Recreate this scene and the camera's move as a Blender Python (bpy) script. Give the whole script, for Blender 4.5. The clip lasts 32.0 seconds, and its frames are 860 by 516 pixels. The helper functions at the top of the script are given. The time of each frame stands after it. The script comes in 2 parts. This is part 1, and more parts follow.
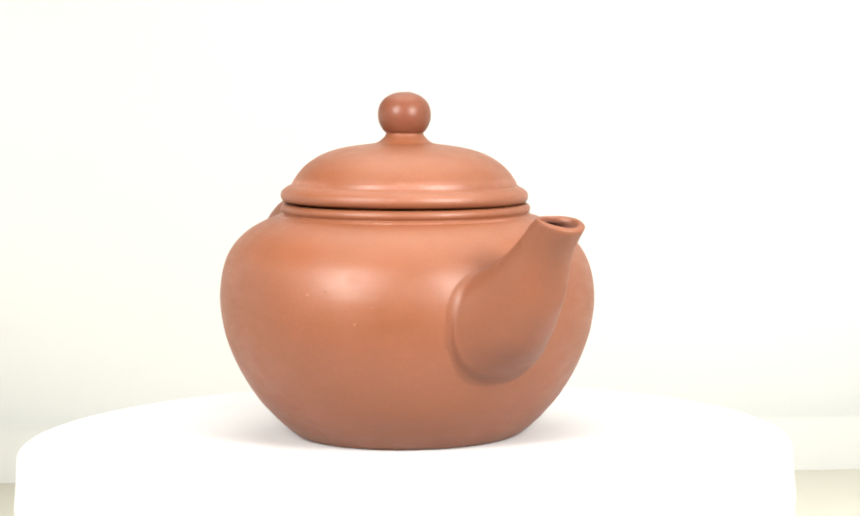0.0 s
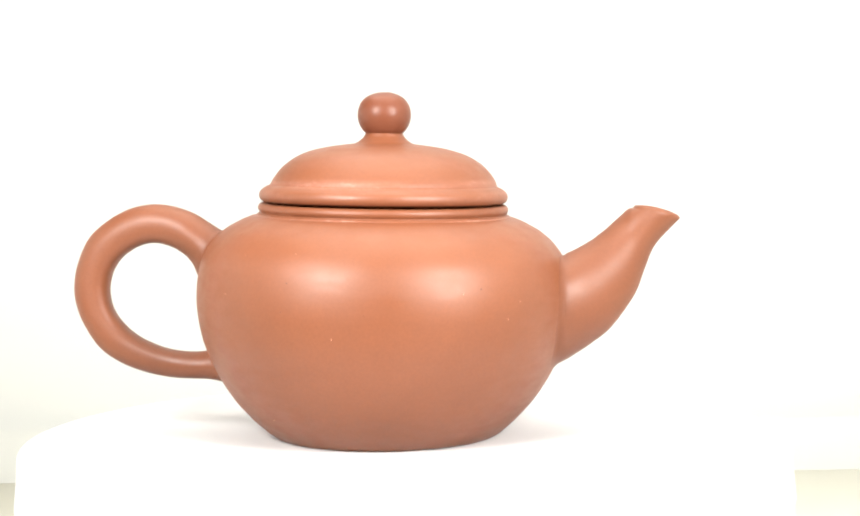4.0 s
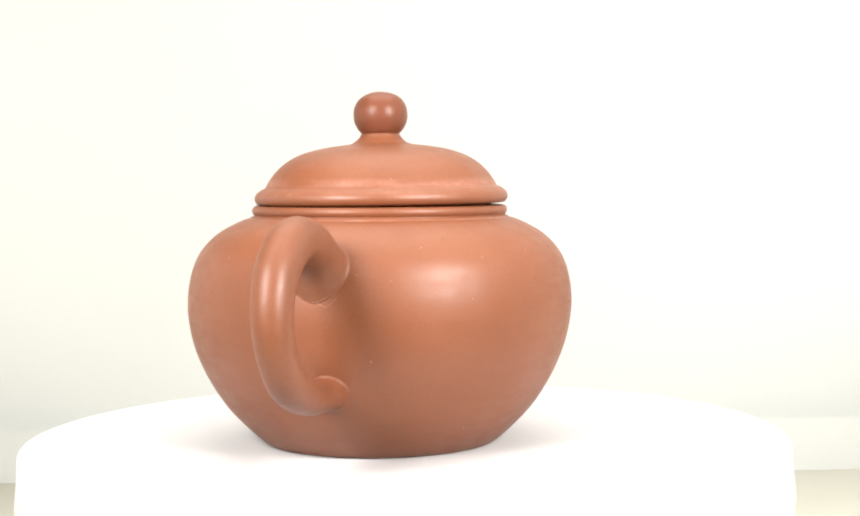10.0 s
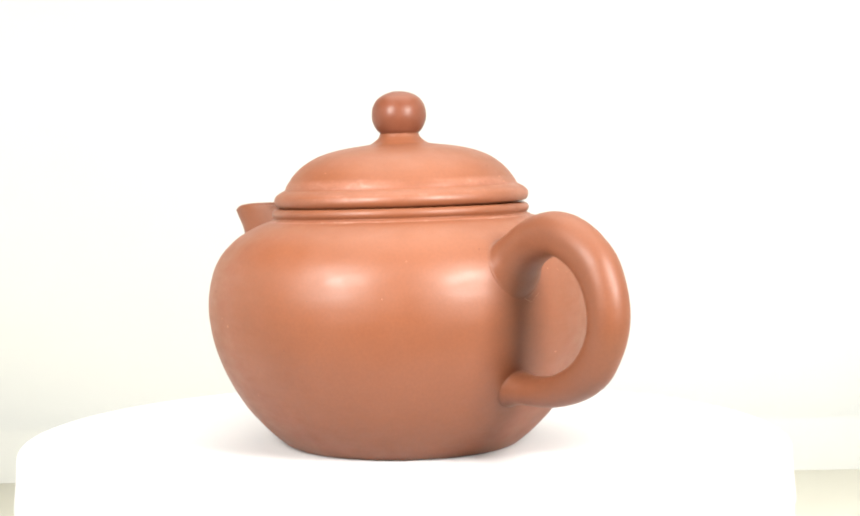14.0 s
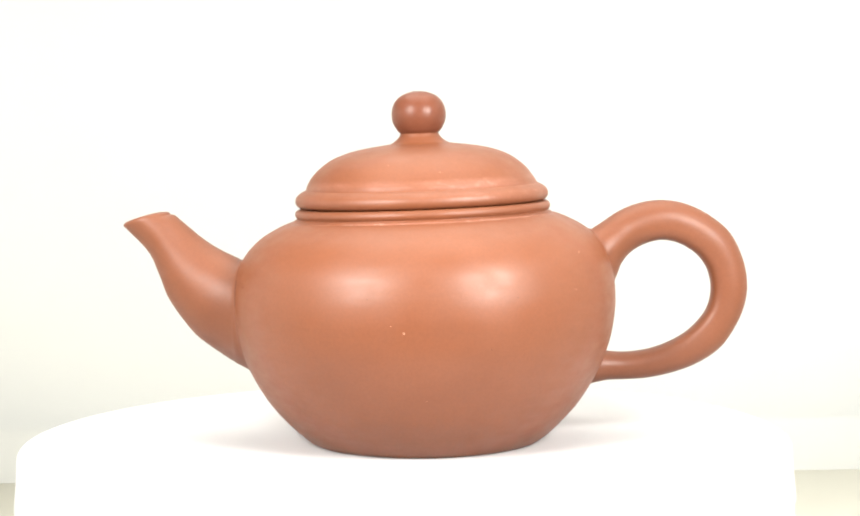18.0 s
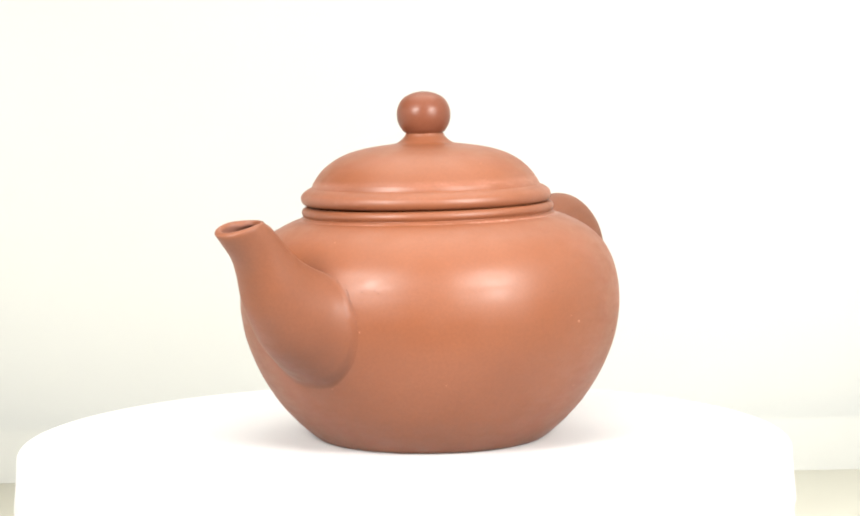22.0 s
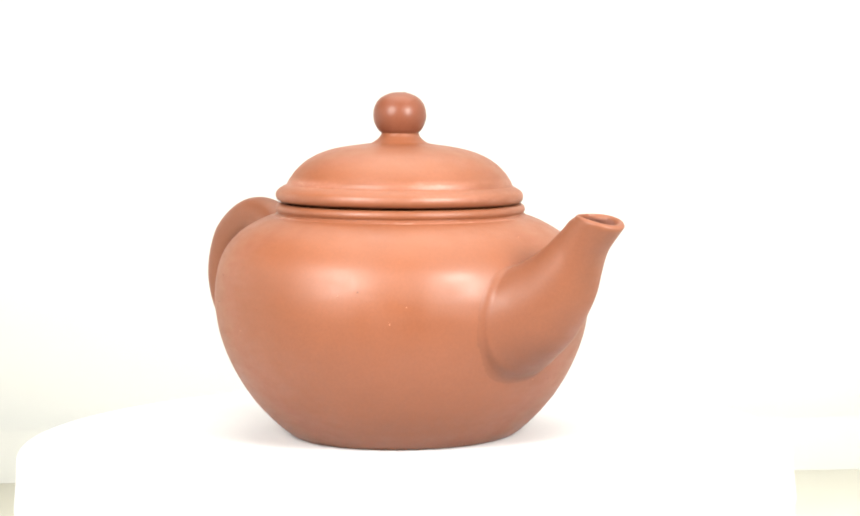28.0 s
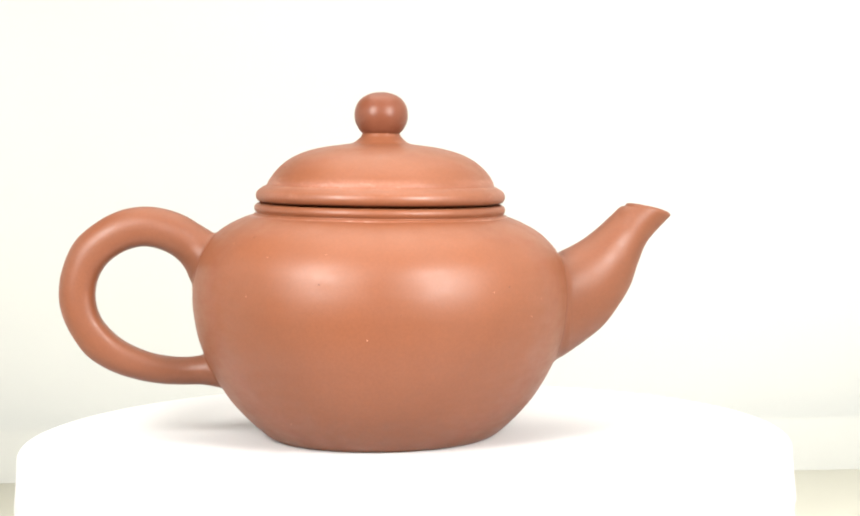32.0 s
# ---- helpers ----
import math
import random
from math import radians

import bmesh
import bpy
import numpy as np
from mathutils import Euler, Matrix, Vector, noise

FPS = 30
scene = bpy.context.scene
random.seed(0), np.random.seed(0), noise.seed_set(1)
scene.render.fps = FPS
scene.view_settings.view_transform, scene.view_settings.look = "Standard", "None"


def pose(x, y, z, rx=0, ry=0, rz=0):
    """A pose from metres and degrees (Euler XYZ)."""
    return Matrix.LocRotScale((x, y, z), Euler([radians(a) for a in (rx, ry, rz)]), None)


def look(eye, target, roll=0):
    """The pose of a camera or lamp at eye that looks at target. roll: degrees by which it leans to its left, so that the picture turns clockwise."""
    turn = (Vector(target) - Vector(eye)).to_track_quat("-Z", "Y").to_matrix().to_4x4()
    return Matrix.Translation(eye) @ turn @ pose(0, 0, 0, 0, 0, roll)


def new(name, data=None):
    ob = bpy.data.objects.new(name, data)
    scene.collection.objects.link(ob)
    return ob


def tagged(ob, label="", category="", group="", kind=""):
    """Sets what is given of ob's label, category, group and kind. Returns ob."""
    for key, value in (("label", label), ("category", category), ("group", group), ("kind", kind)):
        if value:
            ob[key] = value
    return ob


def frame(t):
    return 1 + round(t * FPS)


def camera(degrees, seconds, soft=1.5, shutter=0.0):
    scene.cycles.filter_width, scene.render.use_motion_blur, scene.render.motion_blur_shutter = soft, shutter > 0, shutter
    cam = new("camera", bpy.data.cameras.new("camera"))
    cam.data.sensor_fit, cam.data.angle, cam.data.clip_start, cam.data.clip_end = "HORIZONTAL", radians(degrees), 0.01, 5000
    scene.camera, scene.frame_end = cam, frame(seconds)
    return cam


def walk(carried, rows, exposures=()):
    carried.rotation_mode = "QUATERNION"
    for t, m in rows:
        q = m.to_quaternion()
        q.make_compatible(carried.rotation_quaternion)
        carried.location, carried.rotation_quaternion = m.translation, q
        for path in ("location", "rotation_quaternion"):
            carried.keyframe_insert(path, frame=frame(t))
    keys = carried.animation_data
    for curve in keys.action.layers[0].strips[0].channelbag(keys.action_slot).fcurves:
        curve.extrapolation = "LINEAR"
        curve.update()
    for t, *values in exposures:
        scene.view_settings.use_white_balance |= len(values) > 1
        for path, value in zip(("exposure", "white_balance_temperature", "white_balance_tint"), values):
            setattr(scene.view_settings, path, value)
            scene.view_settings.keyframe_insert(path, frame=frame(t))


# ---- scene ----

# Plan, in metres: the turntable's axis stands at x = 0, y = 0 and its top is z = 0.
# The camera stands still 0.43 m in front of the axis; the teapot rides round, a little off the axis.
EYE = Vector((0.0, -0.43, 0.0730))
PAN, DIP = radians(0.842), radians(4.209)
AIM = EYE + Vector((math.sin(PAN) * math.cos(DIP), math.cos(PAN) * math.cos(DIP), -math.sin(DIP)))
cam = camera(25.95, 32.0, soft=2.0)
# automatic exposure: it dips a little as the handle and the spout come to the front
LIGHTNESS = [(0, -0.37), (1, -0.37), (2, -0.32), (3, -0.28), (4.5, -0.17), (6, -0.18), (7, -0.21), (8, -0.29), (9, -0.36), (10, -0.43), (11, -0.47), (12, -0.44), (13, -0.4), (14, -0.32), (17, -0.29), (18, -0.33), (19, -0.38), (20, -0.43), (21, -0.43), (22, -0.4), (23, -0.33), (25, -0.21), (28, -0.2), (30, -0.29), (31, -0.36), (32, -0.39)]
walk(cam, [(0.0, look(EYE, AIM, -0.796)), (32.0, look(EYE, AIM, -0.796))], exposures=LIGHTNESS)

MM = 0.001
SPIN = 13.264          # degrees a second, counter-clockwise from above
POT_X, POT_Y = 0.00432, 0.00446   # where the pot's foot stands at 24.5 s
POT_TURN = -95.2       # where the spout points at 24.5 s
TABLE_Z = -0.065
WALL_Y = 0.308

# ---- world and light ----
world = bpy.data.worlds.new("room_air")
scene.world = world
world.use_nodes = True
world.node_tree.nodes["Background"].inputs["Color"].default_value = (1.0, 0.98, 0.95, 1)
world.node_tree.nodes["Background"].inputs["Strength"].default_value = 0.05


def area_lamp(name, eye, target, w, h, power, colour):
    data = bpy.data.lights.new(name, "AREA")
    data.shape, data.size, data.size_y = "RECTANGLE", w, h
    data.energy, data.color = power, colour
    ob = new(name, data)
    ob.matrix_world = look(eye, target)
    return ob


area_lamp("lamp_left", (-0.170, -0.229, 0.181), (0, -0.03, 0.04), 0.090, 0.118, 2.38, (1.0, 0.97, 0.93))
area_lamp("lamp_right", (0.179, -0.239, 0.166), (0, -0.03, 0.04), 0.088, 0.120, 2.66, (1.0, 0.97, 0.93))
area_lamp("overhead_panel", (0.02, 0.06, 0.42), (0.02, 0.06, 0), 0.42, 0.42, 2.75, (1.0, 0.95, 0.87))
# added spot above the backdrop's corner, no lamp seen there: brightens backdrop and board
wash = bpy.data.lights.new("added_backdrop_fill", "SPOT")
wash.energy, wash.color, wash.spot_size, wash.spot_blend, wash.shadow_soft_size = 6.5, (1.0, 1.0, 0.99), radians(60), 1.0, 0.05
new("added_backdrop_fill", wash).matrix_world = look((0.12, 0.04, 0.48), (0.235, 0.24, 0.08))


# ---- materials ----
def material(name, colour, roughness, specular=0.5):
    m = bpy.data.materials.new(name)
    m.use_nodes = True
    b = m.node_tree.nodes["Principled BSDF"]
    b.inputs["Base Color"].default_value = (*colour, 1)
    b.inputs["Roughness"].default_value = roughness
    b.inputs["Specular IOR Level"].default_value = specular
    return m, m.node_tree.nodes, m.node_tree.links, b


def noise_node(nodes, links, coord, scale, detail=4.0, rough=0.55):
    n = nodes.new("ShaderNodeTexNoise")
    n.inputs["Scale"].default_value = scale
    n.inputs["Detail"].default_value = detail
    n.inputs["Roughness"].default_value = rough
    links.new(coord, n.inputs["Vector"])
    return n.outputs["Fac"]


def span(nodes, links, value, a, b, c, d):
    n = nodes.new("ShaderNodeMapRange")
    for key, v in (("From Min", a), ("From Max", b), ("To Min", c), ("To Max", d)):
        n.inputs[key].default_value = v
    links.new(value, n.inputs["Value"])
    return n.outputs["Result"]


def mixed(nodes, links, fac, a, b):
    n = nodes.new("ShaderNodeMix")
    n.data_type = "RGBA"
    if fac is not None:
        links.new(fac, n.inputs["Factor"])
    for key, v in ((6, a), (7, b)):
        if isinstance(v, tuple):
            n.inputs[key].default_value = (*v, 1)
        else:
            links.new(v, n.inputs[key])
    return n.outputs[2]


def bumped(nodes, links, bsdf, heights, distance):
    """heights: (socket, strength) pairs, stacked."""
    last = None
    for h, strength in heights:
        n = nodes.new("ShaderNodeBump")
        n.inputs["Strength"].default_value = strength
        n.inputs["Distance"].default_value = distance
        links.new(h, n.inputs["Height"])
        if last:
            links.new(last, n.inputs["Normal"])
        last = n.outputs["Normal"]
    links.new(last, bsdf.inputs["Normal"])


def stretched_noise(nodes, links, coord, across, up, detail):
    """Noise drawn out round the axis, as a hand or a tool leaves it on the wheel."""
    n = nodes.new("ShaderNodeMapping")
    n.inputs["Scale"].default_value = (across, across, up)
    links.new(coord, n.inputs["Vector"])
    return noise_node(nodes, links, n.outputs["Vector"], 1.0, detail)


def maths(nodes, links, operation, a, b=None):
    n = nodes.new("ShaderNodeMath")
    n.operation = operation
    for socket, v in zip(n.inputs, (a, b)):
        if isinstance(v, float):
            socket.default_value = v
        elif v is not None:
            links.new(v, socket)
    return n.outputs[0]


def clay_material(name, light, dark, roughness, gloss, scuffs=(), dents=0.075):
    """Burnished stoneware clay. scuffs: (height, reach, strength of the haze, strength of the specks), in metres on the leaning rim."""
    m, nodes, links, b = material(name, light, roughness, gloss)
    co = nodes.new("ShaderNodeTexCoord").outputs["Object"]
    blotch = span(nodes, links, noise_node(nodes, links, co, 45, 3), 0.35, 0.68, 0, 1)
    grain = noise_node(nodes, links, co, 1500, 3, 0.6)
    lines = stretched_noise(nodes, links, co, 25, 900, 2)       # faint throwing lines
    strokes = stretched_noise(nodes, links, co, 170, 520, 3)    # strokes of the burnishing tool
    bands = span(nodes, links, stretched_noise(nodes, links, co, 14, 160, 3), 0.35, 0.65, 0, 0.20)
    colour = mixed(nodes, links, blotch, light, dark)
    colour = mixed(nodes, links, bands, colour, (dark[0] * 1.02, dark[1] * 1.10, dark[2] * 1.2))
    # pale rubbed clay along the crease of the lid and the step under the collar
    tilt = nodes.new("ShaderNodeVectorMath")
    tilt.operation = "DOT_PRODUCT"
    tilt.inputs[1].default_value = (0.0241, 0, 1)
    links.new(co, tilt.inputs[0])
    haze = span(nodes, links, stretched_noise(nodes, links, co, 60, 300, 3), 0.36, 0.62, 0, 1)
    specks = span(nodes, links, stretched_noise(nodes, links, co, 420, 900, 4), 0.55, 0.66, 0, 1)
    for height, reach, soft, strong in scuffs:
        far = maths(nodes, links, "ABSOLUTE", maths(nodes, links, "SUBTRACT", tilt.outputs["Value"], height))
        near = maths(nodes, links, "MULTIPLY", span(nodes, links, far, reach * 0.25, reach, 1, 0), haze)
        colour = mixed(nodes, links, maths(nodes, links, "MULTIPLY", near, soft), colour, (0.46, 0.22, 0.165))
        colour = mixed(nodes, links, maths(nodes, links, "MULTIPLY", maths(nodes, links, "MULTIPLY", near, specks), strong), colour, (0.62, 0.42, 0.35))
    fine = mixed(nodes, links, span(nodes, links, grain, 0.35, 0.65, 0.0, 0.25), colour, tuple(c * 0.72 for c in dark))
    links.new(fine, b.inputs["Base Color"])
    worn = mixed(nodes, links, None, noise_node(nodes, links, co, 160, 4), strokes)
    links.new(span(nodes, links, worn, 0.36, 0.64, roughness - 0.06, roughness + 0.07), b.inputs["Roughness"])
    bumped(nodes, links, b, ((lines, 0.016), (noise_node(nodes, links, co, 190, 2), dents), (strokes, 0.055), (grain, 0.06)), 0.0004)
    return m


SCUFFS = ((0.0590, 0.0014, 0.27, 0.12), (0.0565, 0.0013, 0.14, 0.10), (0.0512, 0.00028, 0.30, 0.35))
CLAY_TONES = (0.208, 0.0655, 0.0262), (0.185, 0.0570, 0.0222)
CLAY = clay_material("terracotta_clay", *CLAY_TONES, 0.475, 0.52, SCUFFS)
# duller clay for spout and handle, darkened further for the handle's shaded side
SHADED_TONES = (0.190, 0.0625, 0.0275), (0.163, 0.0535, 0.0240)
CLAY_SPOUT = clay_material("terracotta_clay_of_the_spout", *SHADED_TONES, 0.50, 0.42, dents=0.20)
CLAY_HANDLE = clay_material("terracotta_clay_of_the_handle", *SHADED_TONES, 0.475, 0.42, dents=0.20)
# knob: the body's clay, darker and smoother
CLAY_KNOB = clay_material("darker_knob_clay", (0.178, 0.058, 0.029), (0.150, 0.048, 0.025), 0.38, 0.27)
# bore: clay colour darkened to put in the shade inside the spout
CLAY_INSIDE, *_ = material("shaded_clay_inside", (0.150, 0.055, 0.033), 0.8)
GRIT, *_ = material("pale_grit", (0.40, 0.20, 0.125), 0.7)
PIT, *_ = material("dark_pit", (0.10, 0.036, 0.022), 0.8)


def paper_material(name, colour, scale):
    m, nodes, links, b = material(name, colour, 0.75, 0.3)
    co = nodes.new("ShaderNodeTexCoord").outputs["Object"]
    cloud = span(nodes, links, noise_node(nodes, links, co, scale, 4), 0.3, 0.7, 0, 1)
    links.new(mixed(nodes, links, cloud, colour, tuple(c * 0.975 for c in colour)), b.inputs["Base Color"])
    bumped(nodes, links, b, ((noise_node(nodes, links, co, 900, 3), 0.05),), 0.0003)
    return m


WHITE_TOP = paper_material("matt_white_turntable", (0.575, 0.575, 0.58), 30)
BACKDROP = paper_material("cream_white_backdrop", (0.572, 0.584, 0.566), 5)
TABLE_CLOTH = paper_material("cream_table", (0.62, 0.61, 0.535), 6)
PLASTER = paper_material("white_plaster", (0.80, 0.80, 0.78), 3)
DARK_WALL = paper_material("grey_unseen_wall", (0.16, 0.155, 0.15), 3)


# ---- mesh helpers ----
def part(name, bm, mat, parent=None, label="", smooth=True):
    me = bpy.data.meshes.new(name)
    bmesh.ops.recalc_face_normals(bm, faces=bm.faces)
    for f in bm.faces:
        f.smooth = smooth
    bm.to_mesh(me)
    bm.free()
    for mm in (mat if isinstance(mat, (list, tuple)) else [mat]):
        me.materials.append(mm)
    ob = new(name, me)
    if parent:
        ob.parent = parent
    if label:
        ob["label"] = label
    return ob


def smooth_line(points, n):
    """n points along a Catmull-Rom curve through the points (tuples of any length)."""
    pts = [np.array(p, float) for p in points]
    pts = [2 * pts[0] - pts[1]] + pts + [2 * pts[-1] - pts[-2]]
    out = []
    for i in range(n):
        u = i / (n - 1) * (len(pts) - 3)
        k = min(int(u), len(pts) - 4)
        t = u - k
        a, b, c, d = pts[k:k + 4]
        out.append(0.5 * (2 * b + (c - a) * t + (2 * a - 5 * b + 4 * c - d) * t * t + (3 * b - a - 3 * c + d) * t ** 3))
    return out


def rings(bm, loops, close_start=False, close_end=False):
    """Joins loops of equal length into a skin."""
    vs = [[bm.verts.new(p) for p in loop] for loop in loops]
    n = len(vs[0])
    for a, b in zip(vs, vs[1:]):
        for i in range(n):
            bm.faces.new((a[i], a[(i + 1) % n], b[(i + 1) % n], b[i]))
    if close_start:
        bm.faces.new(vs[0])
    if close_end:
        bm.faces.new(vs[-1])
    return vs


def lathe(bm, profile, segments, shape=None, **caps):
    """profile: (radius, height) in metres; shape moves each point."""
    loops = []
    for r, z in profile:
        loop = []
        for i in range(segments):
            a = 2 * math.pi * i / segments
            p = Vector((r * math.cos(a), r * math.sin(a), z))
            loop.append(shape(p) if shape else p)
        loops.append(loop)
    return rings(bm, loops, **caps)


def box(bm, x0, x1, y0, y1, z0, z1):
    c = [bm.verts.new((x, y, z)) for x in (x0, x1) for y in (y0, y1) for z in (z0, z1)]
    for f in ((0, 1, 3, 2), (4, 6, 7, 5), (0, 4, 5, 1), (2, 3, 7, 6), (0, 2, 6, 4), (1, 5, 7, 3)):
        bm.faces.new([c[i] for i in f])


# ---- the room that closes the place ----
def room():
    # unseen walls; the dark grey ones keep fill light off the pot
    x, y0, y1, z0, z1, w = 1.0, -2.2, 1.2, -0.80, 1.7, 0.12
    for name, dims in (("wall_west", (-x - w, -x, y0, y1, z0, z1)), ("wall_east", (x, x + w, y0, y1, z0, z1)),
                       ("wall_south", (-x - w, x + w, y0 - w, y0, z0, z1)), ("wall_north", (-x - w, x + w, y1, y1 + w, z0, z1)),
                       ("ceiling", (-x - w, x + w, y0 - w, y1 + w, z1, z1 + w)), ("floor", (-x - w, x + w, y0 - w, y1 + w, z0 - w, z0))):
        bm = bmesh.new()
        box(bm, *dims)
        mat, shade = (DARK_WALL, "unseen dark grey ") if name not in ("wall_north", "ceiling") else (PLASTER, "white plastered ")
        tagged(part(name, bm, mat, smooth=False), "plain " + shade + name.split("_")[0] + " closing the room", name.split("_")[0], kind="structure")


def table_and_backdrop():
    table = tagged(new("table"), "cream-covered table under the white turntable", "table")
    table.location = (0, 0, TABLE_Z)
    bm = bmesh.new()
    box(bm, -0.9, 0.9, -0.22, WALL_Y + 0.08, -0.03, 0)
    bmesh.ops.bevel(bm, geom=bm.edges[:], offset=0.004, segments=3, affect="EDGES")
    part("tabletop", bm, TABLE_CLOTH, table)
    for x in (-0.82, 0.82):
        for y in (-0.15, WALL_Y):
            bm = bmesh.new()
            box(bm, x - 0.03, x + 0.03, y - 0.03, y + 0.03, -0.735, -0.03)
            part("leg", bm, TABLE_CLOTH, table, smooth=False)
    # unseen reflector boards, added on the table either side to light the pot's edges
    for name, x, top in (("reflector_board_west", -0.212, 0.15), ("reflector_board_east", 0.215, 0.30)):
        bm = bmesh.new()
        box(bm, x, x + 0.012, -0.06, WALL_Y - 0.002, TABLE_Z, top)
        tagged(part(name, bm, PLASTER, smooth=False), "unseen white reflector board added beside the turntable", "wall", kind="structure")
    # the upright sheet behind
    bm = bmesh.new()
    cove = [radians(d) for d in range(90, -1, -9)]   # its foot sweeps forward on to the table
    outline = [(WALL_Y - 0.02 * math.sin(a), 0.0206 - 0.02 * math.cos(a)) for a in cove] + [(WALL_Y, 0.8), (WALL_Y + 0.004, 0.8), (WALL_Y + 0.004, 0.018), (WALL_Y - 0.002, 0.004), (WALL_Y - 0.02, 0.0)]
    vs = [[bm.verts.new((x, y, z)) for y, z in outline] for x in (-0.8, 0.8)]
    n = len(outline)
    for i in range(n):
        bm.faces.new((vs[0][i], vs[0][(i + 1) % n], vs[1][(i + 1) % n], vs[1][i]))
    bm.faces.new(vs[0]), bm.faces.new(vs[1])
    ob = part("backdrop", bm, BACKDROP, smooth=False)
    ob.location.z = TABLE_Z
    tagged(ob, "cream-white backdrop sheet sweeping on to the table", "backdrop", kind="structure")


# ---- turntable ----
def turntable():
    root = tagged(new("turntable"), "round matt white turntable carrying the teapot", "turntable")
    bm = bmesh.new()
    R = 88.4
    prof = [(0.01, 0), (40, 0), (80, 0)] + [(R - 1.3 + 1.3 * math.sin(a), -1.3 + 1.3 * math.cos(a)) for a in [k * math.pi / 12 for k in range(7)]]
    prof += [(R + 0.3, -6), (R + 0.9, -12.2), (R + 0.7, -12.8), (R - 0.6, -13.0), (0.01, -13.0)]
    lathe(bm, [(r * MM, z * MM) for r, z in prof], 192, close_start=True, close_end=True)
    part("disc", bm, WHITE_TOP, root, "matt white disc with a softly rounded rim")
    bm = bmesh.new()
    prof = [(0.01, -13.2), (R + 0.2, -13.2), (R + 0.5, -14.2), (R + 0.5, -64), (R - 0.5, -65), (0.01, -65)]
    lathe(bm, [(r * MM, z * MM) for r, z in prof], 192, close_start=True, close_end=True)
    part("drum", bm, WHITE_TOP, root, "matt white drum under the disc")
    return root


# ---- teapot ----
LEAN = 0.0261          # the rim and lid dip towards the spout
ASKEW = 0.006          # the pot is not quite straight: its top stands to one side of its foot


def lean(p):
    """The hand-made body: its shoulder dips towards the spout and its foot sits a little to one side."""
    up = min(max((p.z / MM - 22) / 24, 0), 1)
    up = up * up * (3 - 2 * up)
    # one flank is a little fuller
    full = max(0, math.cos(math.atan2(p.y, p.x) - radians(120))) ** 3 * math.sin(math.pi * min(max((p.z / MM - 2) / 40, 0), 1))
    wide = 1 + 0.0075 * full
    return Vector((p.x * wide, p.y * wide - ASKEW * (p.z - 0.035), p.z - LEAN * p.x * up))


BODY_SIDE = [(26.5, 0.4), (27.5, 1.1), (29.3, 2.6), (31.8, 5), (35.3, 9), (38.5, 14), (40.9, 19), (42.6, 24), (43.5, 29), (43.7, 32.5), (43.35, 36.5),
             (42.2, 41), (40.1, 44.6), (37.0, 47.6), (33.4, 49.7), (30.9, 50.8), (29.6, 51.15)]


def pot_body(root):
    bm = bmesh.new()
    prof = [(0.01, 0.6), (22, 0.6), (23.8, 0.0), (25.2, 0.0), (25.9, 0.12)] + [tuple(p) for p in smooth_line(BODY_SIDE, 90)]
    # thin step, then the rolled collar and the seat of the lid
    prof += [(29.42, 51.25), (29.36, 51.42), (29.2, 51.52), (28.8, 51.56), (28.66, 51.66)]
    prof += [(28.0 + 1.1 * math.cos(a), 52.8 + 1.15 * math.sin(a)) for a in [radians(d) for d in range(-60, 91, 15)]]
    prof += [(26.0, 53.85), (25.6, 53.4), (25.5, 46), (30, 44), (0.01, 20)]
    lathe(bm, [(r * MM, z * MM) for r, z in prof], 176, lean, close_start=True, close_end=True)
    return part("body", bm, CLAY, root, "round burnished terracotta body with a rolled collar")


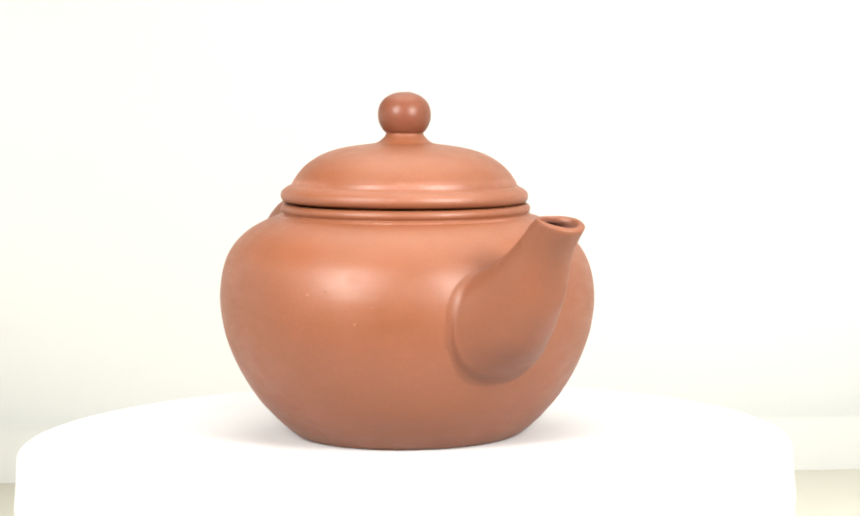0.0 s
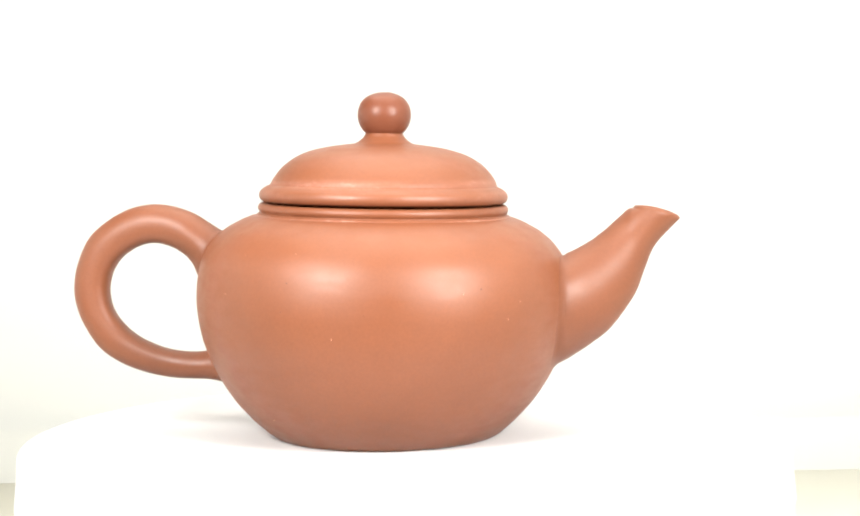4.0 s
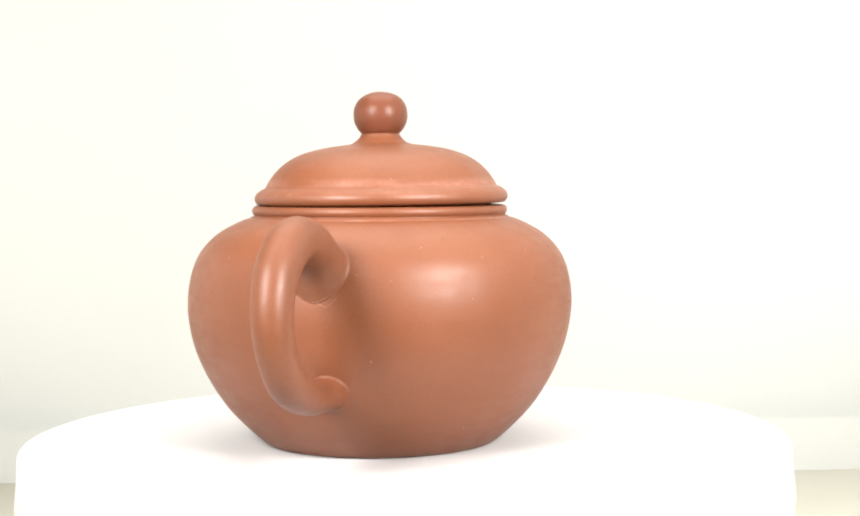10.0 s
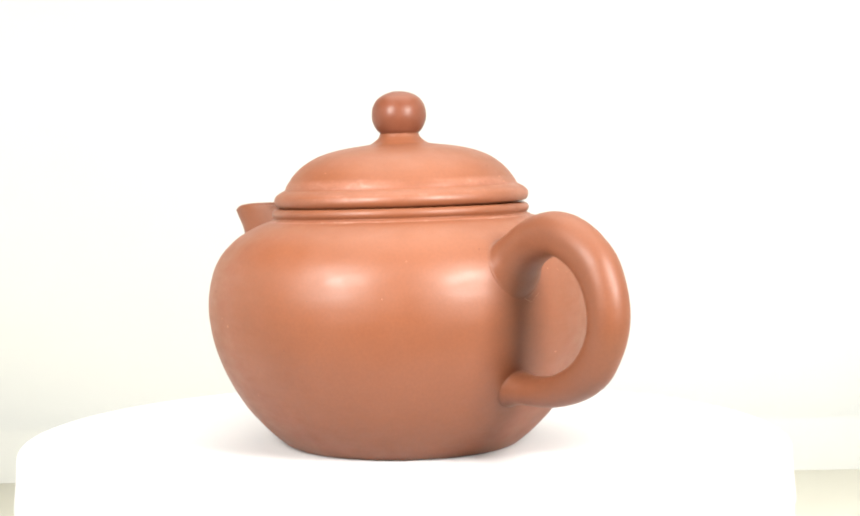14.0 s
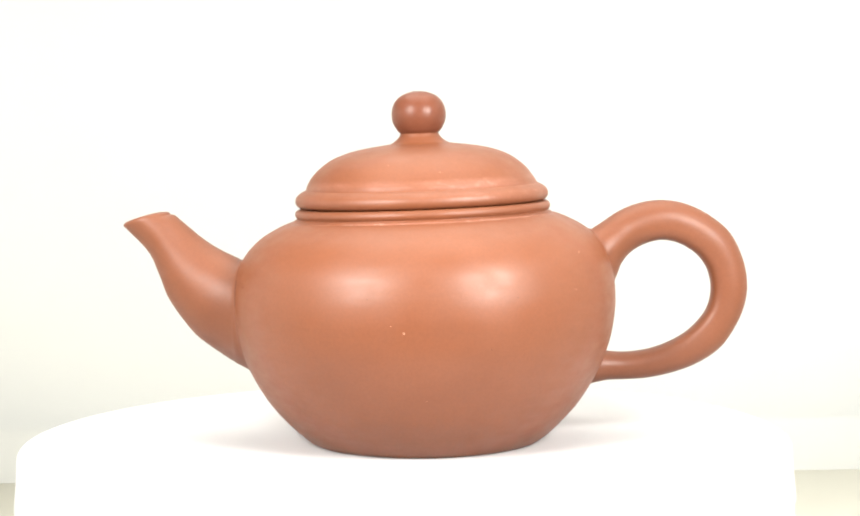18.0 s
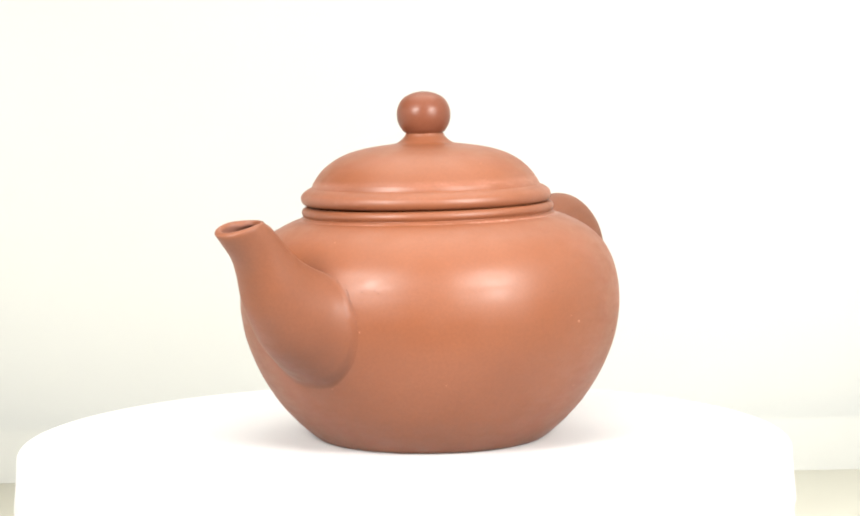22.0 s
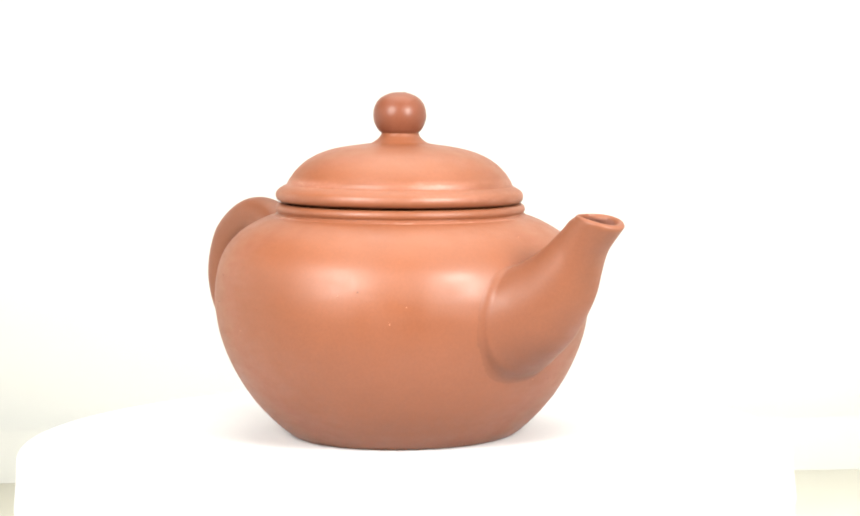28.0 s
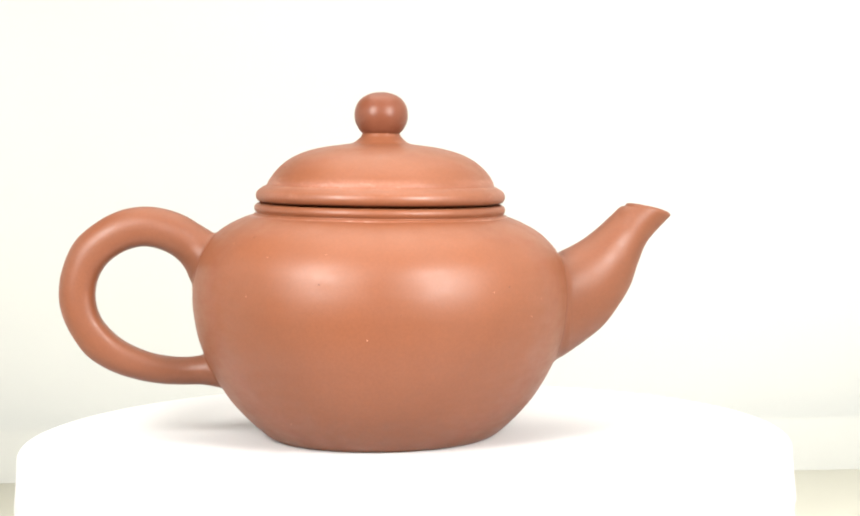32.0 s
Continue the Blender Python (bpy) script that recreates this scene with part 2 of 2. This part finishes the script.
def pot_lid(root):
    bm = bmesh.new()
    rim = [(25.2, 54.2), (27.2, 54.2), (28.2, 54.42), (28.75, 55.1), (28.85, 55.9), (28.55, 56.75), (27.8, 57.42), (27.05, 57.86), (26.4, 58.15)]
    dome = [(26.4, 58.15), (26.22, 58.45), (25.85, 59.25), (25.3, 60.0), (24.6, 61.0), (23.4, 62.35), (21.7, 63.75), (19.8, 64.9), (17.6, 65.85), (14.6, 66.7), (11.5, 67.25), (8.8, 67.6), (6.9, 67.85)]
    neck = [(6.9, 67.85), (6.3, 68.1), (5.7, 68.5), (5.0, 69.1), (4.6, 69.6), (4.35, 70.2)]
    prof = [(0.01, 50.0), (24.6, 50.0), (24.9, 50.6), (25.0, 53.8)] + [tuple(p) for p in smooth_line(rim, 40)] + [tuple(p) for p in smooth_line(dome, 50)[1:]] + [tuple(p) for p in smooth_line(neck, 16)[1:]] + [(0.01, 70.3)]
    m = Matrix.Translation((0.0001, -0.0005, 0.0528)) @ Matrix.Rotation(LEAN - 0.002, 4, "Y") @ Matrix.Rotation(-0.0085, 4, "X") @ Matrix.Translation((0, 0, -0.0528))

    def fuller(p):
        """The dome swells a little towards the spout."""
        swell = 0.35 * MM * min(max((p.z / MM - 58.2) / 2, 0), 1) * min(max((68 - p.z / MM) / 3, 0), 1) * max(0, p.x / 0.025)
        return m @ (p + Vector((swell, 0, 0)))

    lathe(bm, [(r * MM, z * MM) for r, z in prof], 160, fuller, close_start=True, close_end=True)
    lid = part("lid", bm, CLAY, root, "domed terracotta lid with a moulded rim")
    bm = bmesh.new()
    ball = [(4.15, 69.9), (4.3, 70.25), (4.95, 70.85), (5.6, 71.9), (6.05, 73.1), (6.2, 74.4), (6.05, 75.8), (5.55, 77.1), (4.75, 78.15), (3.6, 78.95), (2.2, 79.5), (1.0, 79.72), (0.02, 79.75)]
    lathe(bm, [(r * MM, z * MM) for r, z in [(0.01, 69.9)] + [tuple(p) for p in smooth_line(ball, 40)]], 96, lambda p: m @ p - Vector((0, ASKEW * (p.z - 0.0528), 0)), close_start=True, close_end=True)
    part("knob", bm, CLAY_KNOB, lid, "slightly darker, smoother flattened ball knob")
    # a few grains and pits in the lid: (degrees from the spout, radius, height, size in mm)
    for name, spots, mat in (("pale_grit", [(318, 21.6, 63.8, .22), (72, 21.8, 63.7, .2), (101, 23.8, 61.9, .22), (203, 25.4, 59.9, .2), (205, 26.1, 58.8, .2)], GRIT), ("dark_pits", [(198.5, 23.5, 62.2, .25), (20, 1.1, 79.65, .5), (80, 1.5, 79.6, .35)], PIT)):
        bm = bmesh.new()
        for turn, r, z, size in spots:
            c = m @ (Vector((r * math.cos(radians(turn)), r * math.sin(radians(turn)), z)) * MM)
            out = Vector((math.cos(radians(turn)), math.sin(radians(turn)), 0.9))
            bmesh.ops.create_icosphere(bm, subdivisions=1, radius=1, matrix=Matrix.Translation(c) @ out.to_track_quat("Z", "Y").to_matrix().to_4x4() @ Matrix.Diagonal((size * 0.7 * MM, size * 0.6 * MM, 0.15 * MM, 1)))
        tagged(part(name, bm, mat, lid, "a few tiny " + name.replace("_", " ") + " in the lid"), kind="stuff")
    return lid


SPOUT_ROWS = [(36.0, 41.0, 36.5, 14.7, 26.0, 2.25), (41.4, 41.6, 41.7, 17.3, 25.5, 2.2), (42.6, 42.15, 43.9, 18.55, 23.8, 2.1), (45.0, 43.3, 47.65, 21.0, 20.8, 2.05), (48.0, 45.0, 52.0, 24.3, 17.9, 2.0),
              (51.0, 47.2, 55.7, 28.85, 15.4, 2.0), (53.3, 49.2, 58.6, 33.5, 13.5, 2.05), (55.2, 50.9, 60.6, 38.9, 12.0, 2.0), (56.7, 52.2, 63.0, 44.1, 11.1, 2.0),
              (57.75, 52.4, 68.5, 49.95, 10.1, 2.0)]
HANDLE_ROWS = [(-34.5, 45.4, -40.0, 33.2, 15.9, 1.65), (-36.8, 47.0, -43.0, 35.0, 14.7, 1.7), (-38.7, 48.0, -44.2, 37.2, 13.2, 1.8), (-41.2, 49.6, -45.3, 39.9, 11.4, 1.9), (-45.0, 52.0, -47.3, 42.3, 10.4, 2),
               (-49.5, 53.65, -50.5, 44.2, 9.6, 2.3), (-54.5, 54.25, -54.5, 45.1, 9.3, 2.6), (-59.8, 53.4, -58.6, 44.2, 9.2, 2.8), (-65.2, 50.8, -62.4, 41.8, 9.0, 2.8), (-70.2, 46.5, -64.6, 38.9, 8.7, 2.8),
               (-73.1, 40.5, -65.6, 35.8, 8.4, 2.8), (-74.1, 34.8, -65.75, 32.8, 8.2, 2.8), (-73.5, 30.0, -64.9, 29.4, 8.0, 2.8), (-71.5, 25.2, -62.8, 26.3, 7.9, 2.8), (-68.0, 20.2, -59.5, 23.4, 7.8, 2.8),
               (-62.9, 16.7, -55.7, 21.4, 7.7, 2.8), (-57.0, 14.5, -51.8, 20.1, 7.6, 2.6), (-51.0, 13.3, -48.0, 19.5, 7.5, 2.3), (-46.0, 13.0, -44.8, 19.4, 7.5, 2), (-42.0, 12.9, -42.6, 19.6, 8.0, 2),
               (-39.2, 12.4, -40.9, 19.9, 8.7, 2), (-36.0, 11.6, -38.0, 20.4, 9.4, 2)]


def section(s, seg, k=1.0, shift=(0, 0), side=0.0, power=None):
    """One closed section of the spout or handle: top and bottom in the plane of the pot, width, squareness."""
    up, lo, w = Vector((s[0], 0, s[1])), Vector((s[2], 0, s[3])), s[4]
    c, half = (up + lo) / 2 + Vector((shift[0], side, shift[1])), (up - lo) / 2
    out = []
    for i in range(seg):
        ca, sa = math.cos(2 * math.pi * i / seg), math.sin(2 * math.pi * i / seg)
        e = s[5] if power is None or ca < 0 else power
        q = k / (abs(ca) ** e + abs(sa) ** e) ** (1 / e)
        out.append((c + half * ca * q + Vector((0, w / 2 * sa * q, 0))) * MM)
    return out


def spout_side(s):
    """The spout swings a little sideways from its root to its mouth, in mm."""
    return -0.5 + 0.85 * min(max((s[1] - 43) / 8, 0), 1)


def spout_loops(n):
    turn = Matrix.Rotation(radians(-0.4), 3, "Z")
    return [[turn @ p for p in section(s, 56, side=spout_side(s))] for s in smooth_line(SPOUT_ROWS, n)]


def handle_loops(n):
    loops = []
    for s in smooth_line(HANDLE_ROWS, n):
        z = (s[1] + s[3]) / 2
        root = min(max(((s[0] + s[2]) / 2 + 47) / 7, 0), 1) if z > 36 else 0   # its upper end is set a little to one side
        loops.append(section(s, 40, side=-0.25 - 1.0 * min(max((50 - z) / 34, 0), 1) + 0.7 * root, power=2))
    return loops


def pot_spout(root):
    bm = bmesh.new()
    secs = smooth_line(SPOUT_ROWS, 72)
    turn = Matrix.Rotation(radians(-0.4), 3, "Z")
    loops = spout_loops(72)
    # rounded lip, then the uneven bore
    n = Vector((0.28, 0, 0.96))
    for k, d in ((0.985, 0.22), (0.955, 0.45), (0.915, 0.62), (0.87, 0.70), (0.825, 0.64), (0.785, 0.40), (0.76, 0.0), (0.75, -0.6)):
        back = 0.45 * min(1, (1 - k) / 0.2)
        loops.append([turn @ p for p in section(secs[-1], 56, k, (n.x * d - 0.96 * back, n.z * d + 0.28 * back), 0.35)])
    skin = len(loops)
    for j in range(66, 20, -6):
        loops.append([turn @ p for p in section(secs[j], 56, 0.74, (-0.43, 0.13), spout_side(secs[j]))])
    for loop in loops[skin - 2:]:
        for p in loop:
            p += noise.noise_vector(p * 700) * 0.0003
    # the sides of the mouth stand a little higher than its back and its tip
    for j, loop in enumerate(loops[60:], 60):
        rise = 0.45 * MM * (min(max((j - 62) / 9, 0), 1) if j < skin else max(0, 1 - (j - skin) / 3))
        for p in loop:
            p.z += rise * min((p.y / 0.0045) ** 2, 1)
    vs = rings(bm, loops, close_end=True)
    inner = {v for l in vs[skin - 2:] for v in l}
    for f in bm.faces:
        if all(v in inner for v in f.verts):
            f.material_index = 1
    return part("spout", bm, [CLAY_SPOUT, CLAY_INSIDE], root, "curved terracotta spout with an open dark mouth")


def pot_handle(root):
    bm = bmesh.new()
    rings(bm, handle_loops(120), close_start=True, close_end=True)
    return part("handle", bm, CLAY_HANDLE, root, "round ear-shaped terracotta handle")


BODY_LINE = np.array(sorted((p[1], p[0]) for p in smooth_line(BODY_SIDE, 90)))


def body_radius(p):
    """The body's radius at the height of the point p, its lean taken out."""
    z = p.z
    for _ in range(4):
        z = p.z + (z - lean(Vector((p.x, 0, z))).z)
    return float(np.interp(z / MM, BODY_LINE[:, 0], BODY_LINE[:, 1])) * MM


def seam(name, loops, root, thick):
    """The uneven bead of slip pressed along the joint where a tube of loops leaves the body."""
    track = []
    for i in range(len(loops[0])):
        for a, b in zip(loops, loops[1:]):
            p, q = a[i], b[i]
            da, db = (math.hypot(v.x, v.y) - body_radius(v) for v in (p, q))
            if da <= 0 < db:
                track.append(p.lerp(q, -da / (db - da)))
                break
    bm = bmesh.new()
    n = len(track)
    tube = []
    for i in range(n * 2):
        c = track[i // 2] if i % 2 == 0 else (track[i // 2] + track[(i // 2 + 1) % n]) / 2
        d = (track[(i // 2 + 1) % n] - track[i // 2 - 1]).normalized()
        out = Vector((c.x, c.y, 0)).normalized()
        side = d.cross(out).normalized()
        r = thick * MM * max(0.2, 0.7 + 1.0 * noise.noise(c * 160))
        tube.append([c - out * 0.06 * MM + (out * math.sin(t) * 0.75 + side * math.cos(t)) * r for t in [2 * math.pi * k / 8 for k in range(8)]])
    tube.append(tube[0])
    rings(bm, tube)
    bmesh.ops.remove_doubles(bm, verts=bm.verts, dist=1e-7)
    return part(name, bm, CLAY_HANDLE, root, "thin uneven bead of clay along the joint")


def fillet(name, loops, root, wide, label):
    """The smoothed hollow of clay where a tube of loops runs into the body."""
    n, steps, strips = len(loops[0]), 7, []
    centre = sum((p for p in loops[len(loops) // 3]), Vector()) / n
    for i in range(n):
        line = [l[i] for l in loops]
        gap = [math.hypot(p.x, p.y) - body_radius(p) for p in line]
        k = next(k for k in range(len(line) - 1) if gap[k] <= 0 < gap[k + 1])
        c = line[k].lerp(line[k + 1], -gap[k] / (gap[k + 1] - gap[k]))
        w = wide * MM * (0.85 + 0.9 * noise.noise(c * 130))
        if c.x > 0 and c.y > 0 and c.z > 0.032:
            w *= 0.35
        elif c.x > 0 and c.z < 0.024:
            w *= 0.8
        left, p, k = w, c, k + 1
        while (line[k] - p).length < left:
            left -= (line[k] - p).length
            p, k = line[k], k + 1
        strips.append((c, p + (line[k] - p).normalized() * left, w))
    loops_out = [[] for _ in range(steps + 1)]
    for i in range(n):
        c, far, w = strips[i]
        out = Vector((c.x, c.y, 0)).normalized()
        along = (strips[(i + 1) % n][0] - strips[i - 1][0]).normalized()
        side = along.cross(out).normalized()
        if side.dot(c - centre) < 0:
            side = -side
        foot = c + side * w
        r = body_radius(foot) - 0.03 * MM
        flat = Vector((foot.x, foot.y, 0)).normalized() * r
        foot = Vector((flat.x, flat.y, foot.z))
        for k in range(steps + 1):
            t = k / steps
            loops_out[k].append(far * (1 - t) ** 2 + c * 2 * t * (1 - t) + foot * t * t)
    bm = bmesh.new()
    rings(bm, loops_out)
    return part(name, bm, CLAY_SPOUT if name == "spout_joint" else CLAY_HANDLE, root, label)


def pot_seams(root):
    fillet("spout_joint", spout_loops(144), root, 1.35, "smoothed hollow of clay round the spout's root")
    loops = handle_loops(240)
    fillet("handle_joint", loops[:80], root, 0.7, "smoothed hollow of clay round the handle's end")
    fillet("handle_joint", loops[:160:-1], root, 0.7, "smoothed hollow of clay round the handle's end")
    loops = handle_loops(120)
    seam("handle_seam", loops[:40], root, 0.34)
    seam("handle_seam", loops[:80:-1], root, 0.31)


def pot_grit(root):
    """Pale grains and dark pits in the clay: (degrees from the spout, height in mm, radius in mm)."""
    pale = [(4.1, 48.0, .22), (5, 15.7, .25), (17.6, 29.0, .3), (42.3, 17.2, .15), (81.7, 30.8, .25), (85.2, 29.3, .42), (91.3, 14.4, .2), (139.2, 36.1, .28), (146, 43.3, .25), (191.6, 40.4, .22),
            (195.3, 23.3, .28), (196.4, 40.0, .2), (201, 39.3, .2), (210.8, 45.7, .3), (224.4, 35.3, .25), (229.6, 7.0, .3), (229.9, 43.5, .22), (249.6, 44.6, .28), (262.3, 27.0, .32), (300.4, 36.5, .28), (315.1, 30.3, .32), (320, 34.1, .2)]
    dark = [(14.2, 15.2, .18), (22.2, 38.4, .22), (23.2, 37.7, .26), (18.5, 38.0, .18), (75.1, 36.5, .3), (109.6, 25.3, .25), (117.6, 35.7, .28), (168.8, 45.2, .2), (247, 32.5, .3), (248.6, 38.5, .28), (271.8, 32.3, .22), (306.2, 37.4, .40)]
    # a pale nick under the handle's upper joint, a dark crack beside the spout
    pale += [(177.3 + k * 0.2, 36.0 - 0.062 * k, .13) for k in range(30)] + [(183.4 + k * 0.2, 34.3 + 0.11 * k, .13) for k in range(14)]
    dark += [(13.7 + 0.17 * k, 38.5 - 0.30 * k, .19 - 0.006 * k, 0.36) for k in range(20)] + [(186.0, 37.5, .4)] + [(218.8, 47.7 - 0.12 * k, .14) for k in range(5)]
    line = sorted(tuple(p)[::-1] for p in smooth_line(BODY_SIDE, 90))
    for name, spots, mat in (("pale_grit", pale, GRIT), ("dark_pits", dark, PIT)):
        bm = bmesh.new()
        for turn, z, size, *deep in spots:
            r = float(np.interp(z, [p[0] for p in line], [p[1] for p in line]))
            a = radians(turn)
            n = Vector((math.cos(a), math.sin(a), 0))
            c = lean(Vector((r * n.x, r * n.y, z)) * MM)
            m = Matrix.Translation(c) @ n.to_track_quat("Z", "Y").to_matrix().to_4x4() @ Matrix.Diagonal((size * MM * random.uniform(0.42, 0.7), size * MM * random.uniform(0.42, 0.78), (deep[0] if deep else 0.10) * MM, 1))
            bmesh.ops.create_icosphere(bm, subdivisions=1, radius=1, matrix=m)
        tagged(part(name, bm, mat, root, "scattered tiny " + name.replace("_", " ") + " in the clay"), kind="stuff")


def teapot():
    root = tagged(new("teapot"), "small round terracotta clay teapot on a white turntable", "teapot")
    pot_body(root), pot_spout(root), pot_handle(root), pot_lid(root), pot_seams(root), pot_grit(root)
    return root


room()
table_and_backdrop()
TURNTABLE = turntable()
TEAPOT = teapot()


def motions():
    """The turntable turns evenly and carries the teapot round with it."""
    times = [k * 0.5 for k in range(65)]
    walk(TURNTABLE, [(t, pose(0, 0, 0, 0, 0, SPIN * (t - 24.5))) for t in times])
    rows = []
    for t in times:
        turn = SPIN * (t - 24.5)
        c, s = math.cos(radians(turn)), math.sin(radians(turn))
        rows.append((t, pose(c * POT_X - s * POT_Y, s * POT_X + c * POT_Y, 0, 0, 0, turn + POT_TURN)))
    walk(TEAPOT, rows)


motions()
